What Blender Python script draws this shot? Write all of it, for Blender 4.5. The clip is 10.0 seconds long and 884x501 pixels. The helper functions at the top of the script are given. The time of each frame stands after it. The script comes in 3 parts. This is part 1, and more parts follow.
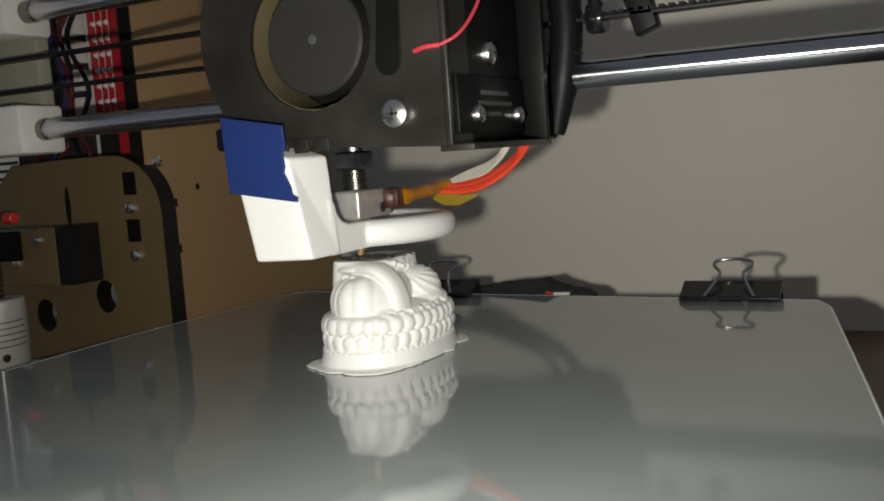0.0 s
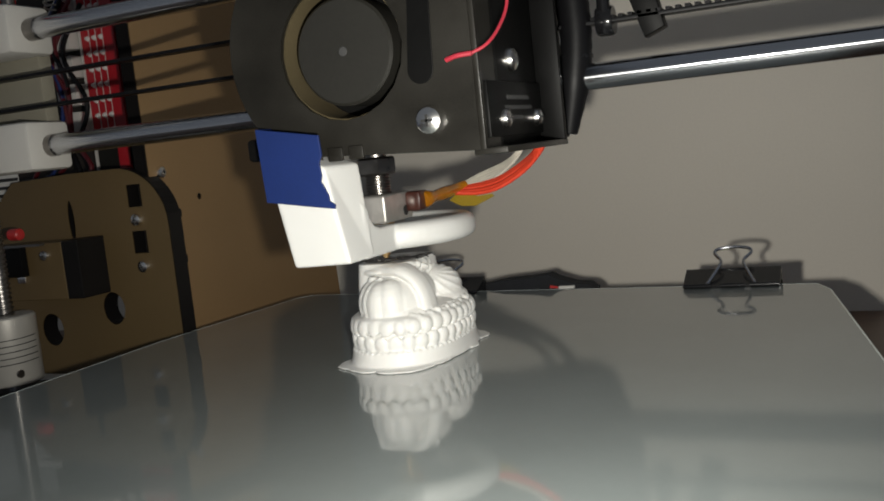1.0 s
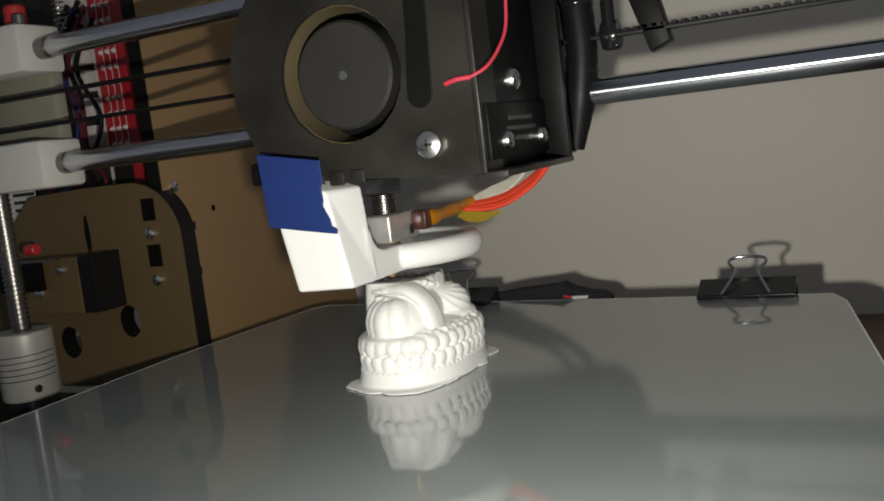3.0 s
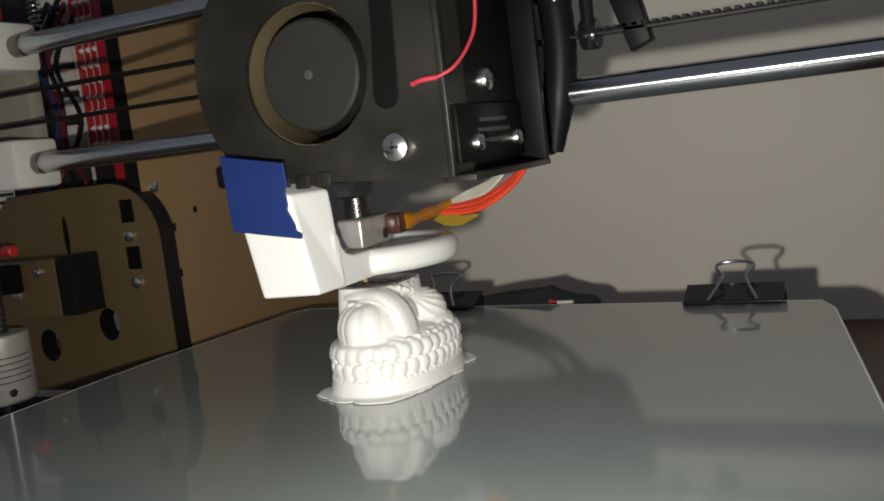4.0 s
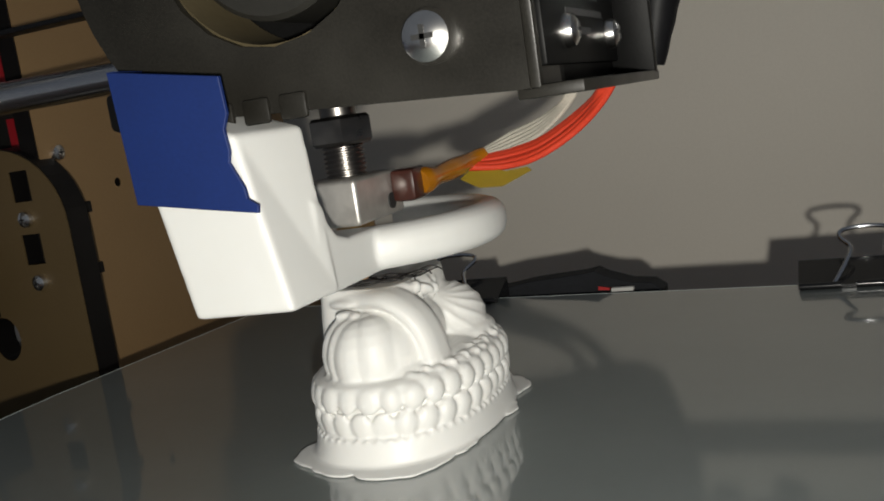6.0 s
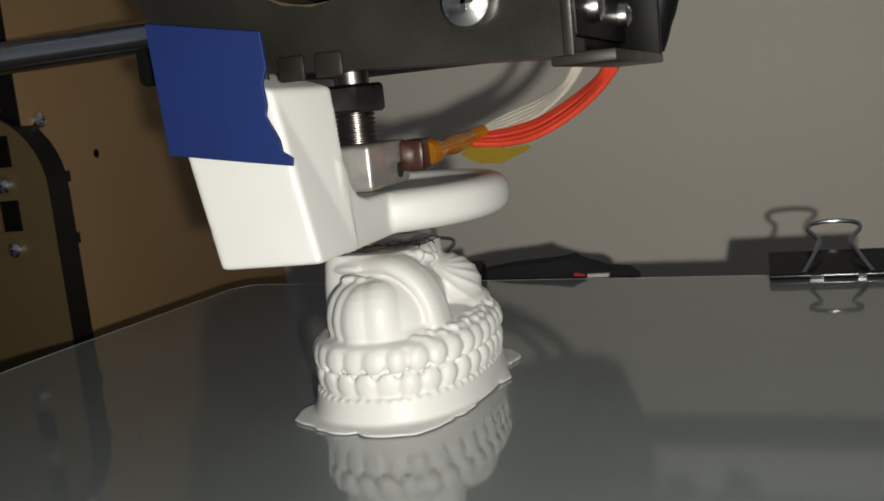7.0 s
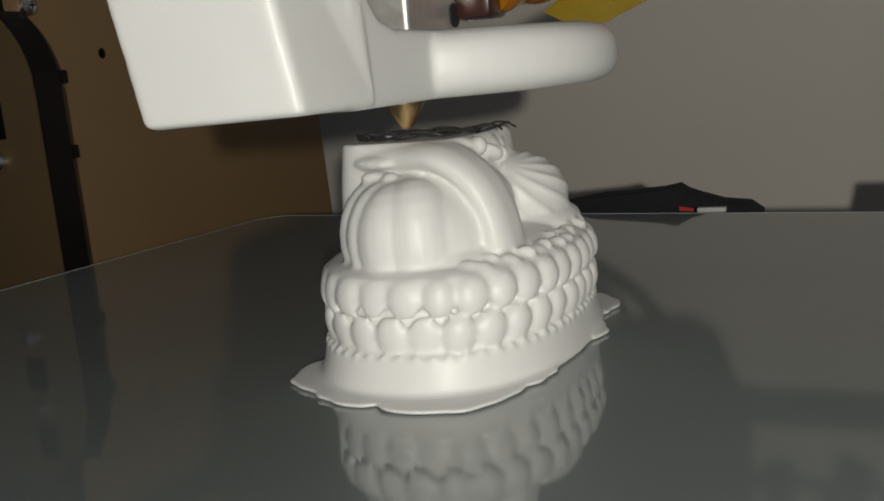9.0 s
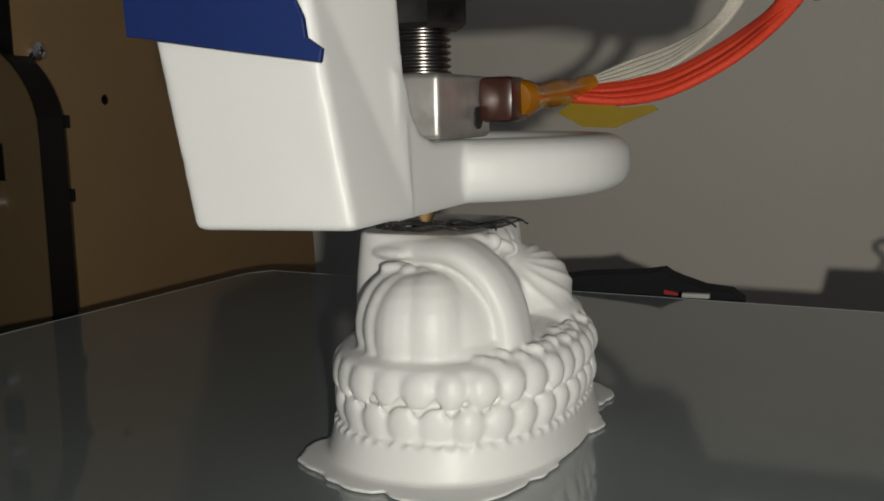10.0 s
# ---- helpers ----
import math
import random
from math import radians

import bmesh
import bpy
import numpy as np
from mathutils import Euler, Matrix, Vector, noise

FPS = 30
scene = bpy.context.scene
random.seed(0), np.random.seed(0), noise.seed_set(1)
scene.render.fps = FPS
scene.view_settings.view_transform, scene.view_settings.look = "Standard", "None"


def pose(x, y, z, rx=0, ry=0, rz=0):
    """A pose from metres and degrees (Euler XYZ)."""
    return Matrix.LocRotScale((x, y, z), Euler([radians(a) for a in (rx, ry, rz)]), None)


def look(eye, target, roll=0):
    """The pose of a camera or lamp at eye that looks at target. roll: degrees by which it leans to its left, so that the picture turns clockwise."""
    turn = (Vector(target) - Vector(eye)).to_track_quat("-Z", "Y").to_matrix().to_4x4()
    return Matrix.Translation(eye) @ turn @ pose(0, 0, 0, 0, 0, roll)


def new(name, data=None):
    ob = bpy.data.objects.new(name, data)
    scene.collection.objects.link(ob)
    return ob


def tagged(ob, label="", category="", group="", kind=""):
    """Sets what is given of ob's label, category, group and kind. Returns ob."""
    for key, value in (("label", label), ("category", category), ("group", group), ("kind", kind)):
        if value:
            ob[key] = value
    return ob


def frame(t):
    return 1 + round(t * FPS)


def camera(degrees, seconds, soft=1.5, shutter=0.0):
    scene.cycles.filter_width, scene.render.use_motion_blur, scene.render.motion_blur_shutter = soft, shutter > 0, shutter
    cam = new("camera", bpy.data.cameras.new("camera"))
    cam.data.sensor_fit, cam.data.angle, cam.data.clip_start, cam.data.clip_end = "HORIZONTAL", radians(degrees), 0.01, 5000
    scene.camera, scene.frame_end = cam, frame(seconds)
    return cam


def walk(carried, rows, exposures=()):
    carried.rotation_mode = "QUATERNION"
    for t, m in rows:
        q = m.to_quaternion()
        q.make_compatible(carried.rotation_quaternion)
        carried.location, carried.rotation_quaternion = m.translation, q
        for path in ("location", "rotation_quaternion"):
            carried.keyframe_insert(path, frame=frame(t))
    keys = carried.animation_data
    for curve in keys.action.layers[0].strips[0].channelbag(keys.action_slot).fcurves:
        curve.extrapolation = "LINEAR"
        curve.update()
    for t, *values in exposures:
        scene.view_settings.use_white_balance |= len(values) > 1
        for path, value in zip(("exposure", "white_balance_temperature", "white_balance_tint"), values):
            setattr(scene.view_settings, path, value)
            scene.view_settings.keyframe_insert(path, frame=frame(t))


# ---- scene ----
cam = camera(50.00, 10.0, soft=1.8)
PATH = [
    (0.0, pose(0.1358, -0.2694, 0.0595, 83.98, 3.97, 25.44)),
    (0.5, pose(0.1341, -0.2756, 0.0574, 84.00, 5.46, 24.88)),
    (1.0, pose(0.1234, -0.2853, 0.0625, 83.67, 5.95, 22.92)),
    (1.5, pose(0.1167, -0.2910, 0.0648, 83.85, 4.89, 22.36)),
    (2.0, pose(0.1223, -0.2868, 0.0641, 83.64, 5.53, 23.34)),
    (2.5, pose(0.1257, -0.2852, 0.0698, 83.32, 6.77, 24.26)),
    (4.0, pose(0.1337, -0.2694, 0.0693, 83.32, 6.66, 24.79)),
    (4.3, pose(0.1292, -0.2660, 0.0685, 83.43, 6.42, 24.55)),
    (4.5, pose(0.1040, -0.2468, 0.0638, 84.04, 5.06, 23.20)),
    (5.0, pose(0.1072, -0.2430, 0.0647, 84.31, 4.60, 24.07)),
    (5.4, pose(0.1035, -0.2351, 0.0642, 83.98, 4.98, 23.67)),
    (5.5, pose(0.0891, -0.2034, 0.0619, 82.69, 6.51, 22.02)),
    (6.0, pose(0.0774, -0.1850, 0.0598, 81.42, 8.38, 22.25)),
    (6.2, pose(0.0714, -0.1886, 0.0583, 80.63, 7.55, 21.04)),
    (7.3, pose(0.0666, -0.1954, 0.0536, 81.82, 4.01, 17.28)),
    (7.5, pose(0.0379, -0.1436, 0.0464, 82.24, 3.36, 13.56)),
    (7.6, pose(0.0425, -0.1410, 0.0445, 80.62, 3.94, 17.05)),
    (8.0, pose(0.0445, -0.1400, 0.0438, 79.92, 4.19, 18.54)),
    (8.5, pose(0.0447, -0.1369, 0.0392, 79.86, 4.67, 22.08)),
    (9.0, pose(0.0483, -0.1424, 0.0378, 79.19, 4.93, 23.57)),
    (9.5, pose(0.0537, -0.1460, 0.0382, 80.79, 3.58, 20.29)),
    (10.0, pose(0.0444, -0.1481, 0.0451, 81.76, 1.09, 22.15)),
]
walk(cam, PATH, exposures=((0.0, -0.06), (2.5, 0.0), (4.0, 0.02), (5.0, 0.02), (5.5, -0.06), (6.2, -0.22), (7.3, -0.4), (7.5, -0.6), (8.0, -0.88), (8.5, -0.96), (9.0, -0.64), (9.5, -0.62), (10.0, -0.72)))

# ---- light ----
world = bpy.data.worlds.new("room")
scene.world = world
world.use_nodes = True
world.node_tree.nodes["Background"].inputs[0].default_value = (0.80, 0.88, 1.0, 1)
world.node_tree.nodes["Background"].inputs[1].default_value = 0.11

# the phone's own lamp, a hand's width over the bed
flash_data = bpy.data.lights.new("phone_lamp", "SPOT")
flash_data.energy, flash_data.shadow_soft_size, flash_data.color = 2.1, 0.0028, (0.985, 0.955, 0.870)
flash = new("phone_lamp", flash_data)
flash_data.spot_size, flash_data.spot_blend = radians(128), 1.0
flash.matrix_world = look((0.100, -0.228, 0.049), (0.0, 0.02, 0.035))


# ---- materials ----
def material(name, color, rough=0.5, metal=0.0, spots=0.0, spot_scale=40.0, grain=0.0, grain_scale=900.0,
             bump=0.0, coat=0.0, coat_rough=0.03, layers=0.0, rough_var=0.0, stretch=(1, 1, 1), sss=0.0, coat_ior=1.5, spec=0.5):
    """A surface with blotches (spots), fine grain and relief; lengths in object metres."""
    m = bpy.data.materials.new(name)
    m.use_nodes = True
    nt = m.node_tree
    b = nt.nodes["Principled BSDF"]
    b.inputs["Roughness"].default_value, b.inputs["Metallic"].default_value = rough, metal
    b.inputs["Coat Weight"].default_value, b.inputs["Coat Roughness"].default_value = coat, coat_rough
    b.inputs["Coat IOR"].default_value, b.inputs["Specular IOR Level"].default_value = coat_ior, spec
    if sss:
        b.inputs["Subsurface Weight"].default_value = sss
        b.inputs["Subsurface Radius"].default_value = (0.0012, 0.0011, 0.0010)
        b.inputs["Subsurface Scale"].default_value = 1.0
    co = nt.nodes.new("ShaderNodeTexCoord")
    mp = nt.nodes.new("ShaderNodeMapping")
    mp.inputs["Scale"].default_value = stretch
    nt.links.new(co.outputs["Object"], mp.inputs["Vector"])

    def noisy(scale, detail=4.0):
        n = nt.nodes.new("ShaderNodeTexNoise")
        n.inputs["Scale"].default_value, n.inputs["Detail"].default_value = scale, detail
        nt.links.new(mp.outputs[0], n.inputs["Vector"])
        return n

    big, fine = noisy(spot_scale), noisy(grain_scale, 2.0)
    add = nt.nodes.new("ShaderNodeMath")
    add.operation = "MULTIPLY_ADD"
    nt.links.new(big.outputs["Fac"], add.inputs[0])
    add.inputs[1].default_value = 2 * spots
    add.inputs[2].default_value = 1.0 - spots
    add2 = nt.nodes.new("ShaderNodeMath")
    add2.operation = "MULTIPLY_ADD"
    nt.links.new(fine.outputs["Fac"], add2.inputs[0])
    add2.inputs[1].default_value = 2 * grain
    nt.links.new(add.outputs[0], add2.inputs[2])
    mul = nt.nodes.new("ShaderNodeVectorMath")
    mul.operation = "SCALE"
    mul.inputs[0].default_value = color[:3]
    sub = nt.nodes.new("ShaderNodeMath")
    sub.operation = "SUBTRACT"
    nt.links.new(add2.outputs[0], sub.inputs[0])
    sub.inputs[1].default_value = grain
    nt.links.new(sub.outputs[0], mul.inputs["Scale"])
    nt.links.new(mul.outputs[0], b.inputs["Base Color"])
    if rough_var:
        rv = nt.nodes.new("ShaderNodeMath")
        rv.operation = "MULTIPLY_ADD"
        nt.links.new(big.outputs["Fac"], rv.inputs[0])
        rv.inputs[1].default_value, rv.inputs[2].default_value = 2 * rough_var, rough - rough_var
        rv.use_clamp = True
        nt.links.new(rv.outputs[0], b.inputs["Roughness"])
    height = fine.outputs["Fac"] if bump else None
    if layers:
        wave = nt.nodes.new("ShaderNodeTexWave")
        wave.bands_direction = "Z"
        wave.inputs["Scale"].default_value = layers
        wave.inputs["Distortion"].default_value = 0.4
        nt.links.new(co.outputs["Object"], wave.inputs["Vector"])
        height = wave.outputs["Fac"]
    if height is not None:
        bm_ = nt.nodes.new("ShaderNodeBump")
        bm_.inputs["Strength"].default_value = bump
        bm_.inputs["Distance"].default_value = 0.0002
        nt.links.new(height, bm_.inputs["Height"])
        nt.links.new(bm_.outputs[0], b.inputs["Normal"])
    return m


WALL = material("wall_paint", (0.84, 0.785, 0.69), 0.75, spots=0.05, spot_scale=9, grain=0.03, grain_scale=700, bump=0.12)
DESK = material("dark_wood", (0.095, 0.045, 0.022), 0.4, spots=0.35, spot_scale=14, grain=0.15, grain_scale=260, bump=0.1, stretch=(1, 8, 8))
GLASS = material("bed_glass", (0.200, 0.228, 0.226), 0.45, spots=0.2, spot_scale=16, grain=0.03, grain_scale=400, coat=1.0, coat_rough=0.05, coat_ior=2.0)
GLASS_EDGE = material("glass_edge", (0.70, 0.78, 0.76), 0.25, spots=0.2, spot_scale=120, coat=0.6)
ALU = material("aluminium_plate", (0.42, 0.42, 0.42), 0.4, metal=1.0, spots=0.1, grain=0.05)
PLA = material("white_pla", (0.82, 0.815, 0.79), 0.42, spots=0.03, spot_scale=150, bump=0.09, layers=1500, sss=0.15)
DUCT = material("white_pla_smooth", (0.72, 0.72, 0.70), 0.45, spots=0.03, spot_scale=90, bump=0.05, layers=1300, sss=0.1)
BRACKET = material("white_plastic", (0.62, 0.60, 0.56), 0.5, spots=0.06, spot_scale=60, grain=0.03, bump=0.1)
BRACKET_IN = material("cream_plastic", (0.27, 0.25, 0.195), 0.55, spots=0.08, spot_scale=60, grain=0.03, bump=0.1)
BLACK = material("black_plastic", (0.006, 0.006, 0.006), 0.42, spots=0.35, spot_scale=55, grain=0.25, grain_scale=1800, bump=0.06, rough_var=0.12, spec=0.09)
BLACK_DUSTY = material("dusty_black_plastic", (0.0165, 0.0152, 0.0125), 0.40, spots=0.95, spot_scale=38, grain=0.4, grain_scale=2600, bump=0.09, rough_var=0.34, spec=0.3)
RUBBER = material("black_rubber", (0.007, 0.007, 0.008), 0.45, spots=0.2, grain=0.2, bump=0.15, spec=0.2)
FAN_RIM = material("tan_fan_rim", (0.10, 0.08, 0.044), 0.5, spots=0.2, spot_scale=80, grain=0.1, bump=0.1)
HUB = material("dark_grey_hub", (0.022, 0.021, 0.018), 0.4, spots=0.15, spot_scale=60, grain=0.2, bump=0.1)
TAPE = material("blue_tape", (0.003, 0.018, 0.115), 0.6, spots=0.12, spot_scale=120, grain=0.15, grain_scale=1500, bump=0.12)
STEEL = material("polished_steel", (0.62, 0.63, 0.66), 0.13, metal=1.0, spots=0.06, spot_scale=60, rough_var=0.04)
STEEL_DULL = material("dull_steel", (0.27, 0.255, 0.24), 0.32, metal=1.0, spots=0.35, spot_scale=260, rough_var=0.12)
SCREW = material("bright_screw", (0.88, 0.86, 0.83), 0.24, metal=1.0, spots=0.15, spot_scale=500)
SOLDER = material("bright_solder", (0.82, 0.80, 0.78), 0.35, metal=0.2, spots=0.2, spot_scale=600)
BRASS = material("brass", (0.80, 0.55, 0.27), 0.28, metal=1.0, spots=0.35, spot_scale=400)
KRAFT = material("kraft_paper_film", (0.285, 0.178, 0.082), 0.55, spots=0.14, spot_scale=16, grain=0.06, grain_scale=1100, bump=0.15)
# kraft film in a darker tone, for the cross plate and switch block
KRAFT_DARK = material("darker_kraft_film", (0.125, 0.084, 0.036), 0.5, spots=0.16, spot_scale=22, grain=0.06, grain_scale=1100, bump=0.15)
ACRYL = material("black_acrylic_edge", (0.009, 0.008, 0.008), 0.4, spots=0.3, spot_scale=60, grain=0.1, spec=0.2)
PCB = material("red_circuit_board", (0.42, 0.012, 0.020), 0.4, spots=0.15, spot_scale=120, coat=0.3)
CONNECT = material("white_connector", (0.60, 0.57, 0.54), 0.45, spots=0.1, spot_scale=150)
RED_WIRE = material("red_sleeve", (0.70, 0.055, 0.022), 0.5, spots=0.12, spot_scale=300, grain=0.2, grain_scale=2600, bump=0.6)
FAN_RED = material("pinkish_red_wire", (0.42, 0.03, 0.05), 0.45, spots=0.2, spot_scale=300)
RED_THIN = material("red_wire", (0.085, 0.007, 0.011), 0.45, spots=0.1, spot_scale=300)
WHITE_WIRE = material("white_glass_sleeve", (0.52, 0.49, 0.42), 0.5, spots=0.15, spot_scale=300, grain=0.2, grain_scale=2600, bump=0.6)
KAPTON = material("amber_tape", (0.36, 0.135, 0.006), 0.2, spots=0.25, spot_scale=350, coat=0.5)
KAPTON_DARK = material("scorched_amber_tape", (0.055, 0.018, 0.013), 0.3, spots=0.5, spot_scale=450, coat=0.5)
YELLOW = material("yellow_tape", (0.24, 0.165, 0.01), 0.3, spots=0.2, spot_scale=300)
SILICON = material("block_silver", (0.62, 0.60, 0.57), 0.42, metal=0.75, spots=0.25, spot_scale=350, rough_var=0.12)
BLACK_PAINT = material("black_enamel", (0.010, 0.010, 0.011), 0.16, spots=0.2, spot_scale=120)
CLOTH = material("black_cloth", (0.008, 0.009, 0.012), 0.85, spots=0.4, spot_scale=120, grain=0.4, bump=0.6)
COUPLER = material("grey_aluminium_coupler", (0.50, 0.48, 0.44), 0.42, metal=0.35, spots=0.12, spot_scale=150)
PAPER = material("paper_tag", (0.62, 0.61, 0.58), 0.7, spots=0.06, spot_scale=100)
INK = material("black_print", (0.02, 0.02, 0.02), 0.6)
FILAMENT = material("black_strand", (0.03, 0.028, 0.028), 0.4, spots=0.2, spot_scale=300)
RED_SWITCH = material("red_switch", (0.50, 0.03, 0.03), 0.4, spots=0.1, spot_scale=300)
# near-black that paints the shade of the recess behind the board
RECESS_SHADE = material("recess_shade", (0.02, 0.014, 0.010), 0.7, spots=0.3)

ROD = material("ground_steel_rod", (0.66, 0.67, 0.70), 0.20, metal=1.0, spots=0.06, spot_scale=60, rough_var=0.03)
shade = ROD.node_tree.nodes["Principled BSDF"]
around = ROD.node_tree.nodes.new("ShaderNodeTangent")
around.direction_type, around.axis = "RADIAL", "X"
ROD.node_tree.links.new(around.outputs[0], shade.inputs["Tangent"])
shade.inputs["Anisotropic"].default_value = 0.9
shade.inputs["Anisotropic Rotation"].default_value = 0.25
TEXT_GREY = material("faint_grey_print", (0.05, 0.05, 0.05), 0.6)

# ---- builders (all lengths in millimetres) ----
MM = 0.001
ORIGIN = {}
FRAME = (-5, 10, 0)   # where the left frame stands off its drawn place


def thing(name, at, label, category, group="", kind="", moved=(0, 0, 0)):
    """A thing based at a point; its parts are drawn as if it stood there, then it is moved as a whole."""
    ob = new(name)
    ob.empty_display_size = 0.01
    ob.location = (Vector(at) + Vector(moved)) * MM
    ORIGIN[ob.name] = Vector(at)
    return tagged(ob, label, category, group, kind)


def to_mesh(name, bm, mat, origin, smooth=False):
    for v in bm.verts:
        v.co = (v.co - origin) * MM
    me = bpy.data.meshes.new(name)
    bm.normal_update()
    bm.to_mesh(me)
    bm.free()
    me.materials.append(mat)
    if smooth:
        me.shade_smooth()
        me.set_sharp_from_angle(angle=radians(38))
    return me


def part(name, bm, mat, parent, label="", smooth=True):
    o = ORIGIN[parent.name]
    ob = new(name, to_mesh(name, bm, mat, o, smooth))
    ob.parent = parent
    ORIGIN[ob.name] = o
    return tagged(ob, label)


def solo(name, bm, mat, at, label, category, group="", kind="", smooth=True):
    ob = new(name, to_mesh(name, bm, mat, Vector(at), smooth))
    ob.location = Vector(at) * MM
    ORIGIN[ob.name] = Vector(at)
    return tagged(ob, label, category, group, kind)


def box(lo, hi, bevel=0.0, bm=None, seg=2):
    b = bmesh.new()
    lo, hi = Vector(lo), Vector(hi)
    bmesh.ops.create_cube(b, size=1)
    for v in b.verts:
        v.co = Vector([(lo[i] + hi[i]) / 2 + v.co[i] * (hi[i] - lo[i]) for i in range(3)])
    if bevel:
        bmesh.ops.bevel(b, geom=b.edges[:], offset=bevel, segments=seg, profile=0.5, affect="EDGES")
    return merge(bm, b)


def merge(bm, b):
    if bm is None:
        return b
    me = bpy.data.meshes.new("tmp")
    b.to_mesh(me)
    b.free()
    bm.from_mesh(me)
    bpy.data.meshes.remove(me)
    return bm


def turned(profile, at, axis="Z", n=32, bm=None, caps=True):
    """A solid of revolution: profile of (radius, height) along the axis from the point at."""
    b = bmesh.new()
    rings = []
    for r, h in profile:
        ring = []
        for k in range(n):
            a = 2 * math.pi * k / n
            c, s = r * math.cos(a), r * math.sin(a)
            p = {"Z": (c, s, h), "X": (h, c, s), "Y": (s, h, c)}[axis]
            ring.append(b.verts.new(Vector(p) + Vector(at)))
        rings.append(ring)
    for lo, hi in zip(rings, rings[1:]):
        for k in range(n):
            b.faces.new((lo[k], lo[(k + 1) % n], hi[(k + 1) % n], hi[k]))
    if caps:
        b.faces.new(rings[0][::-1])
        b.faces.new(rings[-1])
    return merge(bm, b)


def rod(a, b_, r, n=20, bm=None):
    return sweep([a, b_], r, n, bm)


def smooth_path(pts, steps=8):
    """Catmull-Rom through the points."""
    p = [Vector(q) for q in pts]
    p = [2 * p[0] - p[1]] + p + [2 * p[-1] - p[-2]]
    out = []
    for i in range(1, len(p) - 2):
        for k in range(steps):
            t = k / steps
            out.append(0.5 * (2 * p[i] + (p[i + 1] - p[i - 1]) * t + (2 * p[i - 1] - 5 * p[i] + 4 * p[i + 1] - p[i + 2]) * t * t
                              + (3 * p[i] - p[i - 1] - 3 * p[i + 1] + p[i + 2]) * t ** 3))
    out.append(p[-2])
    return out


def sweep(pts, r, n=10, bm=None, close=False):
    """A tube of radius r (a number, or one for each point) along the points."""
    b = bmesh.new()
    pts = [Vector(q) for q in pts]
    rad = r if isinstance(r, (list, tuple)) else [r] * len(pts)
    side = None
    rings = []
    for i, q in enumerate(pts):
        d = (pts[min(i + 1, len(pts) - 1)] - pts[max(i - 1, 0)]).normalized()
        if side is None:
            side = d.orthogonal().normalized()
        side = (side - d * side.dot(d)).normalized()
        up = d.cross(side)
        rings.append([b.verts.new(q + (side * math.cos(2 * math.pi * k / n) + up * math.sin(2 * math.pi * k / n)) * rad[i]) for k in range(n)])
    for lo, hi in zip(rings, rings[1:]):
        for k in range(n):
            b.faces.new((lo[k], lo[(k + 1) % n], hi[(k + 1) % n], hi[k]))
    b.faces.new(rings[0][::-1])
    b.faces.new(rings[-1])
    return merge(bm, b)


def prism(outline, lo, hi, axis="Y", bevel=0.0, bm=None, seg=2):
    """A plate: an outline in the plane across the axis (XZ for Y, YZ for X, XY for Z), from lo to hi along it."""
    b = bmesh.new()

    def at(u, v, w):
        return {"Y": (u, w, v), "X": (w, u, v), "Z": (u, v, w)}[axis]
    bottom = [b.verts.new(at(u, v, lo)) for u, v in outline]
    top = [b.verts.new(at(u, v, hi)) for u, v in outline]
    n = len(outline)
    caps = [b.faces.new(bottom), b.faces.new(top[::-1])]
    for k in range(n):
        b.faces.new((bottom[k], top[k], top[(k + 1) % n], bottom[(k + 1) % n]))
    bmesh.ops.recalc_face_normals(b, faces=b.faces[:])
    if bevel:
        edges = [e for f in caps for e in f.edges]
        bmesh.ops.bevel(b, geom=list(set(edges)), offset=bevel, segments=seg, profile=0.5, affect="EDGES")
    return merge(bm, b)


def holed(outline, holes, lo, hi, axis="Y"):
    """A plate with round or square holes through it: holes of (u, v, half width, half height, round)."""
    b = bmesh.new()

    def at(u, v, w):
        return {"Y": (u, w, v), "X": (w, u, v), "Z": (u, v, w)}[axis]
    loops = [outline]
    for u, v, rx, ry, round_ in holes:
        n = 20 if round_ else 4
        off = 0 if round_ else math.pi / 4
        k_ = 1.0 if round_ else math.sqrt(2)
        loops.append([(u + rx * k_ * math.cos(2 * math.pi * k / n + off), v + ry * k_ * math.sin(2 * math.pi * k / n + off)) for k in range(n)])
    for w in (lo, hi):
        edges = []
        for loop in loops:
            vs = [b.verts.new(at(u, v, w)) for u, v in loop]
            edges += [b.edges.new((vs[k], vs[(k + 1) % len(vs)])) for k in range(len(vs))]
        bmesh.ops.triangle_fill(b, edges=edges, use_beauty=True, use_dissolve=False)
    b.verts.ensure_lookup_table()
    n_half = len(b.verts) // 2
    start = 0
    for loop in loops:
        n = len(loop)
        for k in range(n):
            i, j = start + k, start + (k + 1) % n
            b.faces.new((b.verts[i], b.verts[j], b.verts[n_half + j], b.verts[n_half + i]))
        start += n
    bmesh.ops.recalc_face_normals(b, faces=b.faces[:])
    return b


def arc(cx, cy, r, a0, a1, n=8):
    return [(cx + r * math.cos(radians(a0 + (a1 - a0) * k / n)), cy + r * math.sin(radians(a0 + (a1 - a0) * k / n))) for k in range(n + 1)]


